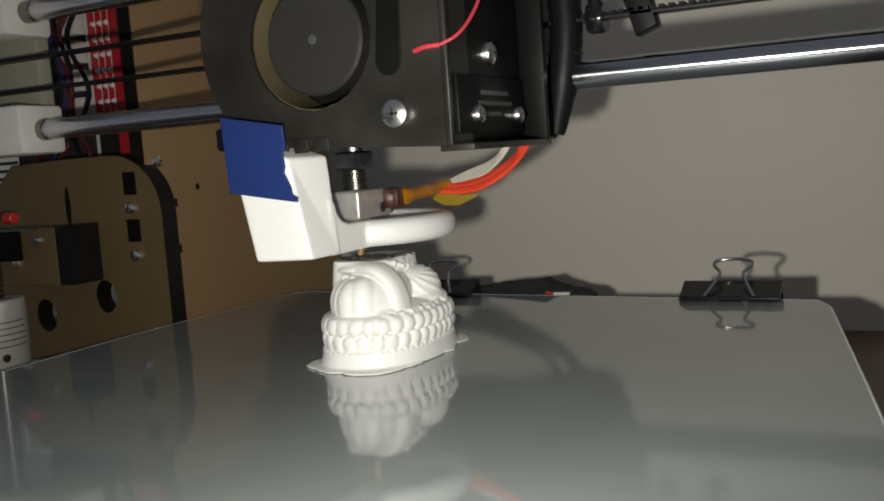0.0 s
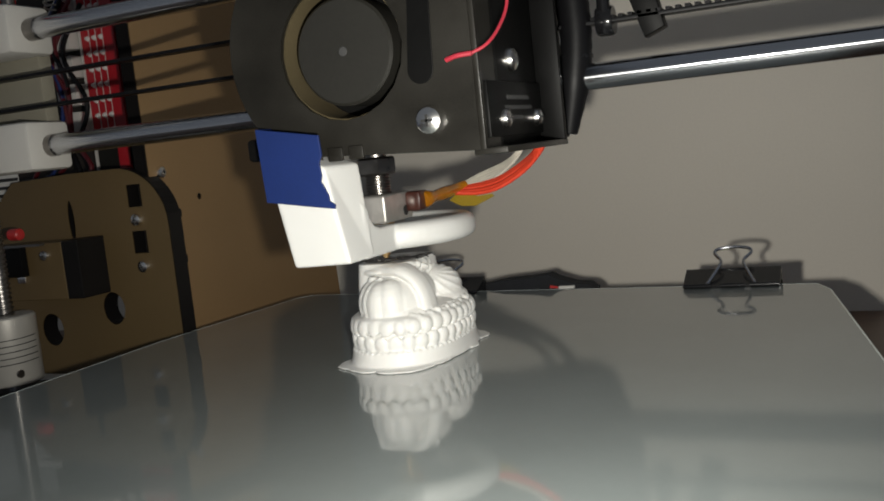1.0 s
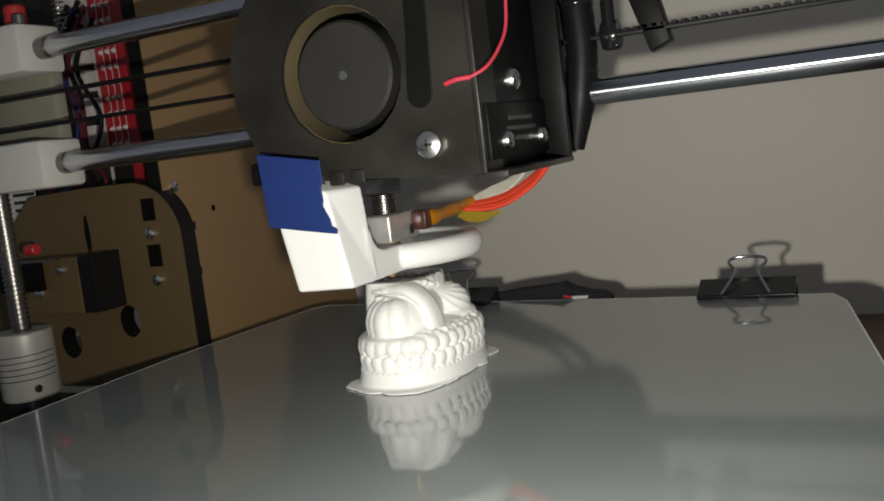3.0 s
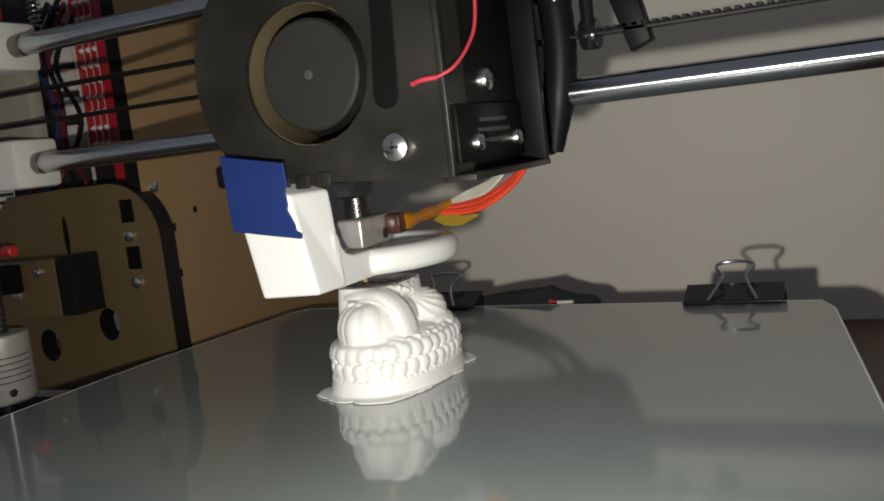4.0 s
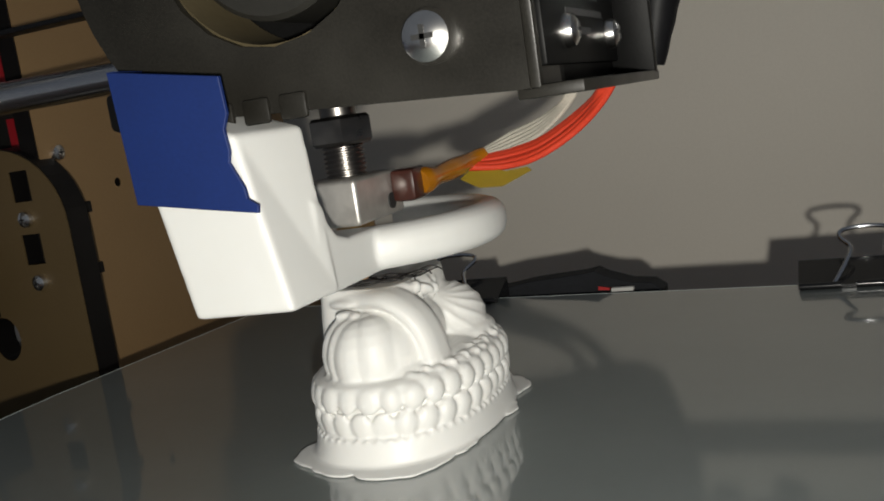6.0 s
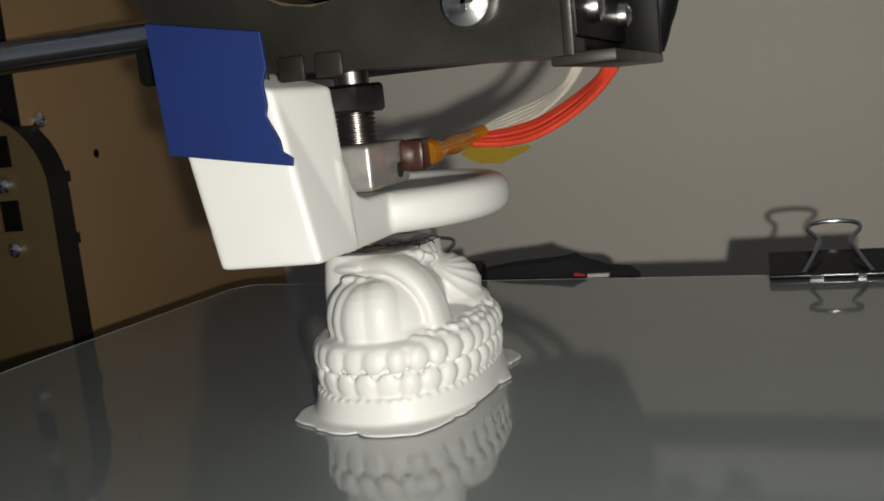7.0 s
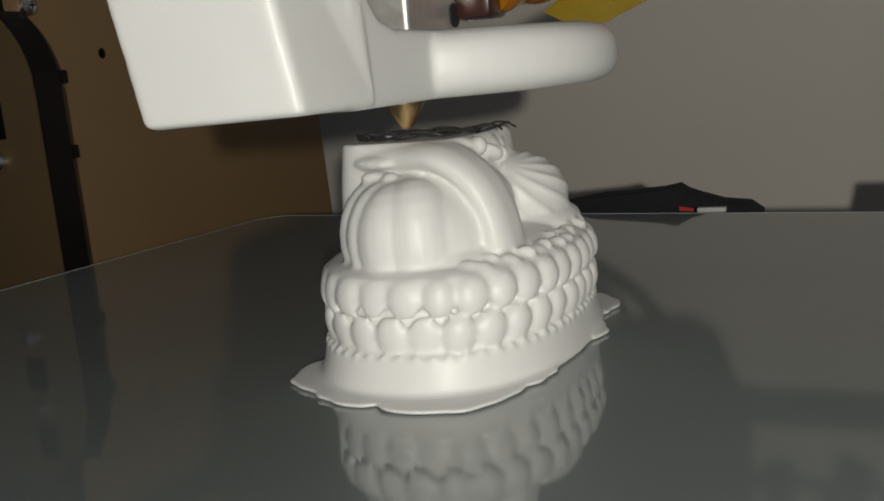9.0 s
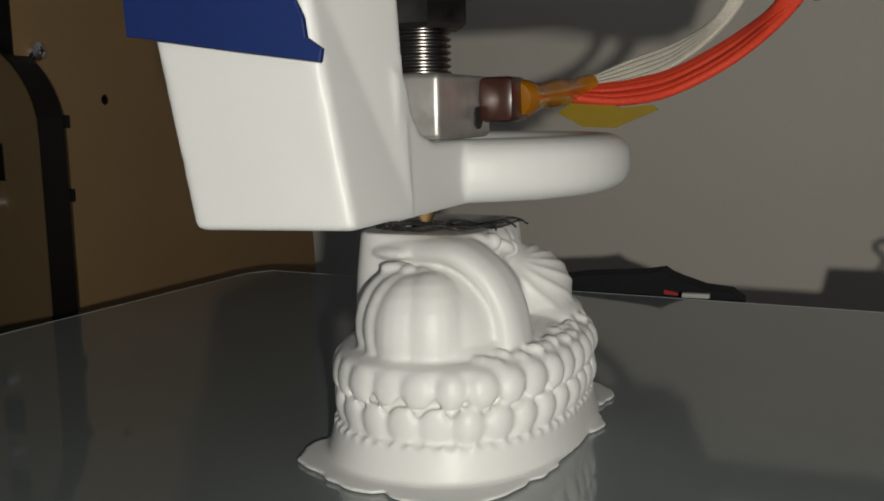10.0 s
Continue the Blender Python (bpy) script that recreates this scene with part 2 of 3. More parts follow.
def pan_screw(parent, at, axis, r, name="screw", mat=None, out=1):
    """A pan-head screw with a cross recess: the head stands out along the axis."""
    h = r * 0.9 * out
    bm = turned([(r * 0.98, 0), (r, h * 0.25), (r * 0.86, h * 0.7), (r * 0.5, h * 0.95), (r * 0.16, h)], at, axis, 24)
    head = part(name, bm, mat or SCREW, parent, "bright cross-head screw")
    i = {"X": 0, "Y": 1, "Z": 2}[axis]
    cross = None
    for j in range(3):
        if j != i:
            lo, hi = Vector(at), Vector(at)
            for k in range(3):
                e = r * 0.40 if k == j else r * 0.09
                if k == i:
                    a_, b_ = sorted((h * 0.80, h * 1.03))
                    lo[k] += a_
                    hi[k] += b_
                else:
                    lo[k] -= e
                    hi[k] += e
            cross = box(lo, hi, 0, cross)
    part("cross_recess", cross, INK, head)
    return head


# ---- the setting ----
solo("wall_back", box((-800, 250, -86), (800, 300, 600)), WALL, (0, 250, -86), "plain pale grey-beige painted wall", "wall", kind="structure")
solo("table_top", box((-800, -500, -86), (800, 249.5, -46), 2), DESK, (0, -125, -86), "dark brown wooden table top against the wall", "table", kind="structure")

# ---- heated bed with its glass sheet ----
glass = [(-119, -205), (150, -205), (129, -40), (115.5, 61), (111, 73), (-107, 89), (-112, 82), (-119, -4)]
bed = thing("print_bed", (5, -35, -46), "grey reflective glass print bed with a thin white edge", "print bed")
part("glass_sheet", prism(glass, -3.0, 0.0, "Z", 0.25, None, 1), GLASS, bed, smooth=False)
part("ground_edge", sweep([(x, y, -0.42) for x, y in glass + glass[:1]], 0.5, 10), GLASS_EDGE, bed, "pale ground glass edge", smooth=False)
part("heater_plate", prism([(x * 0.985, y * 0.985) for x, y in glass], -6.2, -3.1, "Z"), ALU, bed, "grey aluminium heater plate")
for px, py in ((-85, -170), (100, -170), (-85, 55), (85, 45)):
    part("post", turned([(2.5, -46), (2.5, -6.3)], (px, py, 0)), STEEL_DULL, bed)


def binder_clip(cx, by, w, label):
    clip = thing("binder_clip", (cx, by, 0), label, "binder clip", "binder clips on the bed")
    prof = [(-10.5, 0.15), (-10.5, 1.0), (0.6, 5.6), (1.2, 5.4), (1.2, -8.5), (0.2, -9), (-10.5, -6.6), (-10.5, -5.8), (0.0, -7.9), (0.0, 4.3)]
    out = [(by + u, v) for u, v in prof]
    part("spring_body", prism(out, cx - w / 2, cx + w / 2, "X", 0.12, None, 1), BLACK_PAINT, clip, "glossy black enamelled spring steel", smooth=False)
    for s in (-1, 1):
        a, b_ = sorted((cx + s * w * 0.20, cx + s * w * 0.49))
        part("rolled_lip", rod((a, by - 10.6, 0.95), (b_, by - 10.6, 0.95), 0.95, 14), BLACK_PAINT, clip)
    part("rolled_lip", rod((cx - w * 0.10, by - 10.6, 0.95), (cx + w * 0.14, by - 10.6, 0.95), 0.95, 14), BLACK_PAINT, clip)
    for y0, tip in ((by - 10.6, 12.8), (by - 9.5, -17)):
        z0 = 1.0 if tip > 0 else -6.2
        k = 1 if tip > 0 else -1
        p = [(cx - 8.8, y0, z0), (cx - 5.2, y0 + 6.0, z0 + k * 5.0), (cx - 4.1, y0 + 10.0, z0 + k * 7.6), (cx - 6.6, y0 + 13.6, z0 + k * 10), (cx - 5.4, y0 + 15.4, z0 + k * 11.4),
             (cx, y0 + 16.0, z0 + k * 11.9), (cx + 5.4, y0 + 15.4, z0 + k * 11.4), (cx + 6.6, y0 + 13.6, z0 + k * 10), (cx + 4.1, y0 + 10.0, z0 + k * 7.6), (cx + 5.2, y0 + 6.0, z0 + k * 5.0), (cx + 8.8, y0, z0)]
        part("wire_handle", sweep(smooth_path(p, 6), 0.62, 10), STEEL, clip, "bent bright wire handle")
    return clip


binder_clip(81.6, 80.5, 34.5, "black binder clip gripping the glass edge, handle up")
binder_clip(-38, 86.5, 34.5, "black binder clip on the glass edge behind the printed figure")

# ---- printed figure ----
FX, FY = -3.0, -22.5   # its middle; it faces +x, a knee towards either end


def ring_stack(levels, n, radius):
    """Closed rings at each (z, scale); radius(angle, z) gives (x, y) offsets."""
    b = bmesh.new()
    rings = []
    for z, k in levels:
        rings.append([b.verts.new((*[c + o * k for c, o in zip((FX, FY), radius(2 * math.pi * i / n, z))], z)) for i in range(n)])
    for lo, hi in zip(rings, rings[1:]):
        for i in range(n):
            b.faces.new((lo[i], lo[(i + 1) % n], hi[(i + 1) % n], hi[i]))
    b.faces.new(rings[0][::-1])
    b.faces.new(rings[-1])
    return b


def oval(a, rx=16.4, ry=24.6, e=0.86):
    c, s = math.cos(a), math.sin(a)
    return rx * math.copysign(abs(c) ** e, c), ry * math.copysign(abs(s) ** e, s)


def blob(at, r, turn=(0, 0, 0), bm=None, n=24):
    b = bmesh.new()
    bmesh.ops.create_uvsphere(b, u_segments=n, v_segments=n // 2, radius=1)
    m = Matrix.Translation(at) @ Euler([radians(t) for t in turn]).to_matrix().to_4x4() @ Matrix.Diagonal((*r, 1))
    b.transform(m)
    return merge(bm, b)


def figure():
    # lotus base: a flared skirt, then two rows of petals
    body = ring_stack([(0.3, 1.06), (0.9, 1.06), (2.6, 1.035), (4.7, 1.015), (5.0, 0.975), (7.0, 0.965), (9.3, 0.94), (9.8, 0.935), (11.4, 0.965), (13.4, 0.98), (14.2, 0.965), (14.6, 0.91)], 120, lambda a, z: oval(a))
    steps = [oval(2 * math.pi * i / 720) for i in range(721)]
    run = [0.0]
    for (xa, ya), (xb, yb) in zip(steps, steps[1:]):
        run.append(run[-1] + math.hypot(xb - xa, yb - ya))

    def along(share):
        goal = run[-1] * (share % 1.0)
        i = next(i for i, w in enumerate(run) if w >= goal)
        (x0, y0), (x1, y1) = steps[i - 1 if i else 719], steps[(i + 1) % 720]
        return (*steps[i], math.degrees(math.atan2(-(x1 - x0), y1 - y0)))

    per = 32
    for row, (zc, grow, lean, h) in enumerate(((7.35, 0.968, 7, 2.45), (11.85, 0.975, -9, 2.4))):
        for k in range(per):
            x, y, d = along((k + 0.5 * row) / per)
            wide = (0.50 + 0.03 * math.sin(2.9 * k + row)) * run[-1] / per
            tilt = -17 if x > 8 else -5 if x > -6 else 10
            blob((FX + x * grow, FY + y * grow, zc), ((1.35 if x > 5 else 0.9) + 0.12 * math.sin(3.7 * k + row), wide * 1.02, h), (tilt, lean, d), body, 18)
    for k in range(66):   # row of beads on the skirt
        x, y, d = along(k / 66)
        blob((FX + x * 1.005, FY + y * 1.005, 4.8), (0.42, 0.55, 0.45), (0, 0, d), body, 8)
    # robe: a block that rises to where the print has got to
    robe = bmesh.new()
    rings = []
    for z, rx, ry in ((12, 9.9, 14.6), (17, 9.9, 14.4), (23, 9.7, 13.9), (28.4, 9.2, 13.3), (29.1, 9.1, 13.2)):
        rings.append([robe.verts.new((FX - 4.7 + oval(2 * math.pi * i / 56, rx, ry, 0.42)[0], FY + 2.2 + oval(2 * math.pi * i / 56, rx, ry, 0.5)[1], z)) for i in range(56)])
    for lo, hi in zip(rings, rings[1:]):
        for i in range(56):
            robe.faces.new((lo[i], lo[(i + 1) % 56], hi[(i + 1) % 56], hi[i]))
    robe.faces.new(rings[0][::-1])
    robe.faces.new(rings[-1])
    merge(body, robe)
    # near knee, ribbed like a gourd on its outer side
    kx, ky = FX - 0.7, FY - 12.4
    blob((kx - 0.3, ky + 0.3, 17.8), (9.5, 9.5, 7.3), (0, 0, 4), body, 36)
    blob((kx - 3.6, ky + 3.4, 18.6), (7.2, 7.0, 6.8), (0, 0, 0), body, 28)
    blob((kx + 0.4, ky + 0.4, 14.8), (10.4, 9.4, 2.6), (0, 0, 4), body, 32)
    for k, a_ in enumerate((-182, -152, -126, -100, -68)):
        a = radians(a_)
        blob((kx + 4.0 * math.cos(a), ky + 4.0 * math.sin(a), 17.6), (6.1 + 0.15 * math.sin(2.3 * k), 3.7 if k < 3 else 5.2, 7.5 + 0.3 * math.sin(1.7 * k)), (0, 0, a_), body, 22)
    # folds where the knee meets the robe
    for x, y, z, r_, tw in ((-4.8, -14.6, 25.3, (2.2, 1.1, 0.8), 15), (-2.6, -15.0, 25.0, (1.3, 1.2, 0.9), 50), (-0.6, -15.0, 24.7, (1.2, 1.2, 0.9), 20), (-6.6, -11.6, 26.6, (3.4, 1.2, 0.9), -12)):
        blob((FX + x, FY + y, z), r_, (0, 0, tw), body, 14)
    # far knee with folds that fan out like a shell, lap between
    blob((FX + 4.2, FY + 9.4, 18.4), (8.2, 8.6, 7.0), (0, 0, -10), body, 32)
    blob((FX + 4.0, FY + 10.0, 15.4), (10.0, 10.0, 3.4), (0, 0, -8), body, 32)
    blob((FX + 3.0, FY - 2.0, 14.4), (10.6, 14.0, 2.6), (0, 0, 0), body, 24)
    axis = Vector((0.10, -0.55, 0.80)).normalized()
    side = axis.orthogonal().normalized()
    for k in range(15):
        q = Matrix.Rotation(radians(24 * k), 3, axis)
        p = []
        for t in range(10, 122, 7):
            d = axis * math.cos(radians(t)) + (Matrix.Rotation(0.009 * t, 3, axis) @ (q @ side)) * math.sin(radians(t))
            p.append((FX + 4.2 + 8.15 * d.x, FY + 9.4 + 8.5 * d.y, 18.4 + 6.95 * d.z))
        sweep(p, [0.15 + 0.30 * math.sin(math.pi * i / (len(p) - 1)) for i in range(len(p))], 8, body)
    # broad sleeve that falls from the waist past the near knee to the rim
    for off, r_ in ((-2.7, 1.1), (-2.1, 1.5), (-1.5, 1.75), (-0.9, 1.9), (-0.3, 1.95), (0.3, 2.0), (0.9, 2.05), (1.5, 2.1), (2.2, 2.0), (2.9, 1.7)):
        p = smooth_path([(FX - 8.0, FY - 9.0 + 0.4 * off, 27.0), (FX - 3.0, FY - 9.6 + 0.7 * off, 27.0), (FX + 2.8, FY - 10.8 + off, 26.8), (FX + 7.2, FY - 11.0 + off, 23.8), (FX + 9.4, FY - 10.6 + off, 19.2), (FX + 10.0, FY - 10.2 + off, 13.8)], 6)
        sweep(p, r_, 14, body)
    blob((FX + 2.4, FY - 2.0, 19.0), (6.0, 8.0, 6.4), (0, 8, 10), body, 24)
    for k in range(10):    # cloth and fingers in the lap
        blob((FX + 4.0 + 1.5 * math.sin(2.1 * k), FY - 6.4 + 1.35 * k, 26.6 + 1.4 * math.sin(1.3 * k + 1)), (1.9 + 0.7 * math.sin(5.3 * k), 1.5 + 0.4 * math.sin(3.3 * k), 1.3 + 0.3 * math.sin(2.7 * k)), (25 * math.sin(k), 25, 60 * math.sin(1.9 * k)), body, 14)
    for k in range(30):   # crumpled hem on the rim
        x, y, d = along(0.83 + 0.42 * k / 30)
        blob((FX + x * (0.86 + 0.05 * math.sin(2.7 * k)), FY + y * (0.88 + 0.03 * math.sin(1.9 * k)), 14.6 + 0.35 * math.sin(4.1 * k)), (1.4, 1.1 + 0.3 * math.sin(2.2 * k), 0.9), (0, 0, 40 * math.sin(3.1 * k)), body, 10)
    # thin brim of scalloped discs on the glass
    merge(body, ring_stack([(0.02, 1), (0.6, 1)], 120, lambda a, z: oval(a, 17.6, 26.2)))
    for bx, by, br in ((-12.4, -40.5, 7.8), (-6.5, -43.5, 8.2), (1.6, -42.6, 10.0), (5.8, -36.2, 8.0), (8.2, -18.5, 7.6), (6.2, -5.0, 8.0), (2.0, 0.5, 6.5), (-13, -28, 7.8), (-13, -12, 7.8), (-8, -2, 7)):
        n = 60
        rim_ = [(br + 0.22 * math.sin(7 * 2 * math.pi * i / n + bx) + 0.12 * math.sin(13 * 2 * math.pi * i / n + by), 2 * math.pi * i / n) for i in range(n)]
        prism([(bx + q * math.cos(a), by + q * math.sin(a)) for q, a in rim_], 0.02, 0.62, "Z", 0, body)
    return body


statue = solo("printed_figure", figure(), PLA, (FX, FY, 0), "half-finished white plastic seated figure on a lotus base", "figurine")
fuse = statue.modifiers.new("fuse", "REMESH")
fuse.mode, fuse.voxel_size, fuse.use_smooth_shade = "VOXEL", 0.00030, True
soften = statue.modifiers.new("soften", "SMOOTH")
soften.factor, soften.iterations = 0.5, 12

strands = thing("stray_strands", (FX - 4, FY - 12, 28.4), "thin dark loops of stray filament on the print", "filament")
for cx, cy, rx, ry, tw in ((-7, -29, 7.0, 2.6, 0.1), (-5.5, -28, 8.0, 2.2, 0.25), (-2, -26.5, 7.0, 2.0, 0.35), (-5, -30, 8.6, 1.8, 0.05), (0.5, -24, 6.0, 2.4, 0.7)):
    p = [(cx + rx * math.cos(a) * math.cos(tw) - ry * math.sin(a) * math.sin(tw), cy + rx * math.cos(a) * math.sin(tw) + ry * math.sin(a) * math.cos(tw), 29.4 + 0.8 * math.sin(a * 2 + tw * 9) ** 2)
         for a in [2 * math.pi * k / 36 for k in range(33)]]
    part("strand", sweep(p, 0.15, 6), FILAMENT, strands)

# ---- x axis: rods, belt, bracket ----
for z in (78.3, 123.3):
    solo("guide_rod", turned([(3.6, -176), (4, -175.4), (4, 248), (3.6, 249)], (0, 0, z), "X", 40), ROD, (0, 0, z), "polished steel guide rod running across the printer", "rod", "guide rods")
belt = thing("timing_belt", (0, 0, 94), "black toothed timing belt stretched between the rods", "belt")
part("upper_run", box((-203.5, -3, 105.4), (240, 3, 106.6), 0.2), RUBBER, belt)
part("lower_run", box((-203.5, -3, 93.2), (240, 3, 94.4), 0.2), RUBBER, belt)
teeth = None
for k in range(70):
    x = 48 + 2.75 * k
    teeth = box((x - 0.7, -3, 94.4), (x + 0.7, 3, 95.3), 0, teeth)
tagged(part("teeth", teeth, RUBBER, belt, smooth=False), kind="stuff")

bracket = thing("axis_bracket", (-195, 0, 66), "cream and white plastic bracket holding the rod ends", "bracket")
part("lower_clamp", box((-222, -11, 69), (-163, 11, 88), 2), BRACKET, bracket, "white plastic rod clamp")
part("upper_clamp", box((-226, -11, 114), (-165, 12, 133), 2.5), BRACKET, bracket, "white plastic rod clamp")
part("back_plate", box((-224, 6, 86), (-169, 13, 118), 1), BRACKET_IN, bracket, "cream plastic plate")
for z in (78.3, 123.3):
    part("rod_end_cap", turned([(4.25, -176.5), (4.25, -160)], (0, 0, z), "X", 28), STEEL_DULL, bracket, "dull worn rod end")
part("clamp_screw", turned([(2.6, 133), (2.6, 137), (1.6, 137.6)], (-172, -2, 0), "Z", 18), STEEL_DULL, bracket)
part("hex_bolt", turned([(3.4, 0), (3.4, 3)], (-203, -14, 113), "Y", 6), STEEL_DULL, bracket)

part("rubber_pad", box((-222, -8, 133.2), (-192, 8, 141), 1.2), RUBBER, bracket)
part("red_cap", turned([(4.2, 133.2), (4.2, 141), (3.4, 142)], (-178, 2, 0), "Z", 20), RED_SWITCH, bracket, "red plastic cap")
part("spring", sweep([(-162 + 2.2 * math.cos(a), 9 + 2.2 * math.sin(a), 131 + a * 0.32) for a in [k * math.pi / 6 for k in range(84)]], 0.4, 6), STEEL_DULL, bracket, "small steel spring")

# ---- z drive ----
screw = thing("lead_screw", (-208, 0, -20), "steel lead screw with a fine bright thread", "lead screw", moved=(6, 0, 0))
core = turned([(3.5, 8), (3.5, 240)], (-208, 0, 0), "Z", 20)
part("core", core, STEEL_DULL, screw)
part("thread", sweep([(-208 + 3.7 * math.cos(a), 3.7 * math.sin(a), 10 + a * 2.0 / (2 * math.pi)) for a in [k * math.pi / 6 for k in range(0, 12 * 66)]], 0.55, 5), STEEL_DULL, screw)
coupler = thing("shaft_coupler", (-208, 0, -17), "grey aluminium shaft coupler with spiral cuts", "coupler", moved=(6, 0, 0))
part("sleeve", turned([(11.4, -17), (11.9, -16.3), (11.9, 10.6), (11.3, 11.3), (4.2, 11.3)], (-208, 0, 0), "Z", 40), COUPLER, coupler)
for k in range(5):
    z0 = -7.5 + 2.5 * k
    part("spiral_cut", sweep([(-208 + 11.75 * math.cos(a), 11.75 * math.sin(a), z0 + 0.4 * a) for a in [radians(-170 + 10 * j) for j in range(20)]], 0.3, 5), INK, coupler)
part("set_screw", turned([(1.7, 0), (1.7, 0.8)], (-197.5, -6, -12), "X", 14), STEEL_DULL, coupler)
part("motor_shaft", turned([(2.5, -24), (2.5, -16)], (-208, 0, 0), "Z", 18), STEEL, coupler)
solo("guide_post", turned([(4, -23), (4, 240)], (-209, -17, 0), "Z", 28), STEEL, (-209, -17, -23), "upright polished steel guide rod", "rod")

mount = thing("motor_plate", (-205, 0, -46), "black acrylic motor plate with bright screws", "motor plate", moved=(0, 5, 0))
part("plate", box((-262, -60, -29), (-128, 32, -23), 0.6), ACRYL, mount)
part("riser", box((-262, -60, -46), (-140, -52, -29), 0.6), ACRYL, mount)
part("motor_body", box((-229, -21, -46), (-187, 21, -29.2), 2), BLACK_DUSTY, mount, "dark stepper motor under the plate")
part("boss", turned([(11, -23), (11, -22.2)], (-208, 0, 0), "Z", 30), INK, mount)
for sx, sy in ((-190, -17), (-182, 12), (-176, 6), (-226, 18)):
    pan_screw(mount, (sx, sy, -23), "Z", 3.0)
part("paper_scrap", box((-222, 19, -22.9), (-188, 28.6, -22.6)), PAPER, mount, "torn scrap of white paper")

# ---- left frame: side panel and cross plate ----
panel = thing("side_panel", (-152, 110, -46), "tall black acrylic side panel in brown kraft film", "panel", moved=FRAME)
part("sheet", holed([(33, -46), (187, -46), (180, 60), (172, 260), (33, 260)], [(65.9, 50.9, 1.6, 1.6, True)], -155.6, -149.0, "X"), ACRYL, panel, smooth=False)
part("film", holed([(33.5, -45.5), (186.5, -45.5), (179.5, 60), (171.5, 259.5), (33.5, 259.5)], [(65.9, 50.9, 1.6, 1.6, True)], -149.1, -148.6, "X"), KRAFT, panel, "brown kraft protective film", smooth=False)
pan_screw(panel, (-148.6, 40.4, 63.6), "X", 2.7)

plate = thing("cross_plate", (-190, 35, -46), "round-cornered black acrylic plate in brown film", "plate", moved=FRAME)
edge = [(-300, -40), (-138.6, -40), (-138.6, 40)] + arc(-164, 42, 25.4, 0, 90, 10)[1:] + [(-190, 67.4), (-225, 66), (-238, 54), (-300, 47)]
holes = [(-154.9, 54.8, 3.9, 4.9, False), (-154.9, 34.6, 4.0, 4.9, False), (-174.7, 5.8, 6.2, 7.4, True), (-212.5, -3.2, 6.5, 7.6, True), (-192, 46.0, 1.9, 9.5, True)]
part("sheet", holed(edge, holes, 29.8, 38.5, "Y"), ACRYL, plate, smooth=False)
part("film", holed([(x + (0.3 if x < -200 else -0.35), z - 0.3) for x, z in edge], holes, 29.2, 29.8, "Y"), KRAFT_DARK, plate, "kraft protective film in a darker tone", smooth=False)
for x, z in ((-154.6, 44.4), (-154.2, 23.9)):
    pan_screw(plate, (x, 29.2, z), "Y", 2.8, out=-1)
for z in (44.8, 24.3):
    part("tab", box((-148.6, 45, z - 1.8), (-146.4, 49, z + 1.8), 0.2), ACRYL, plate, smooth=False)

stop = thing("limit_switch", (-197, 22, 9), "small limit switch on a brown film-covered block", "switch", moved=(-2, 10, 3.4))
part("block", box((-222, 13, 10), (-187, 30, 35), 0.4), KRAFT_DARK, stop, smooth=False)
part("block_end", box((-187, 13, 10), (-178, 30, 35.4), 0.4), ACRYL, stop, "black acrylic end", smooth=False)
part("switch_body", box((-232, 9, 21), (-207, 13, 34), 0.6), BLACK, stop)
part("red_button", turned([(2.6, 0), (2.6, 5), (2.0, 5.6)], (-209, 8, 40), "X", 18), RED_SWITCH, stop, "red plastic button")
part("lever", box((-214, 6, 34.4), (-192, 9, 35.4)), STEEL_DULL, stop)
pan_screw(stop, (-196.5, 13, 29.6), "Y", 2.4, out=-1)
pan_screw(stop, (-219, 9, 25), "Y", 2.0, out=-1)
part("square_nut", box((-213.5, 11.6, 18), (-209, 13, 22.4), 0.3), SCREW, stop)

# ---- electronics behind the frame ----
board = thing("circuit_board", (-190, 62, 66), "red circuit board with white plugs, on the frame", "circuit board", moved=FRAME)
part("board", box((-200, 60, 80), (-180, 62, 190), 0.2), PCB, board, smooth=False)
part("board_lower", box((-200, 60.4, 66), (-180, 62, 79), 0.2), BLACK_DUSTY, board, smooth=False)
for k in range(6):
    part("plug", box((-214, 54, 86 + 13 * k), (-202, 62, 96 + 13 * k), 0.8), CONNECT, board, "white nylon plug")
for k in range(12):
    for j in range(3):
        part("pin", turned([(1.35, 0), (0.6, -1.6)], (-196 + 4.0 * j, 60, 86 + 7.2 * k), "Y", 8), SOLDER, board)
for j in range(3):
    part("trace_line", box((-195.2 + 4.0 * j, 59.85, 86), (-194.8 + 4.0 * j, 59.99, 166)), CONNECT, board, "thin pale printed line", smooth=False)
part("board_rim", box((-201.2, 59.6, 52), (-200.2, 62, 190)), CONNECT, board, "pale cut edge", smooth=False)
part("lower_strip", box((-187, 59.6, 66), (-180, 60.3, 78), 0.1), PCB, board, "red lower strip", smooth=False)
# sheet added behind the board; the recess shade is in its colour
part("backing", box((-262, 64, 50), (-158, 70, 250)), RECESS_SHADE, board, "dark sheet for the shaded recess behind the board", smooth=False)
wires = thing("wire_bundle", (-215, 55, 60), "loose dark red, blue and black wires by the board", "wires", moved=FRAME)
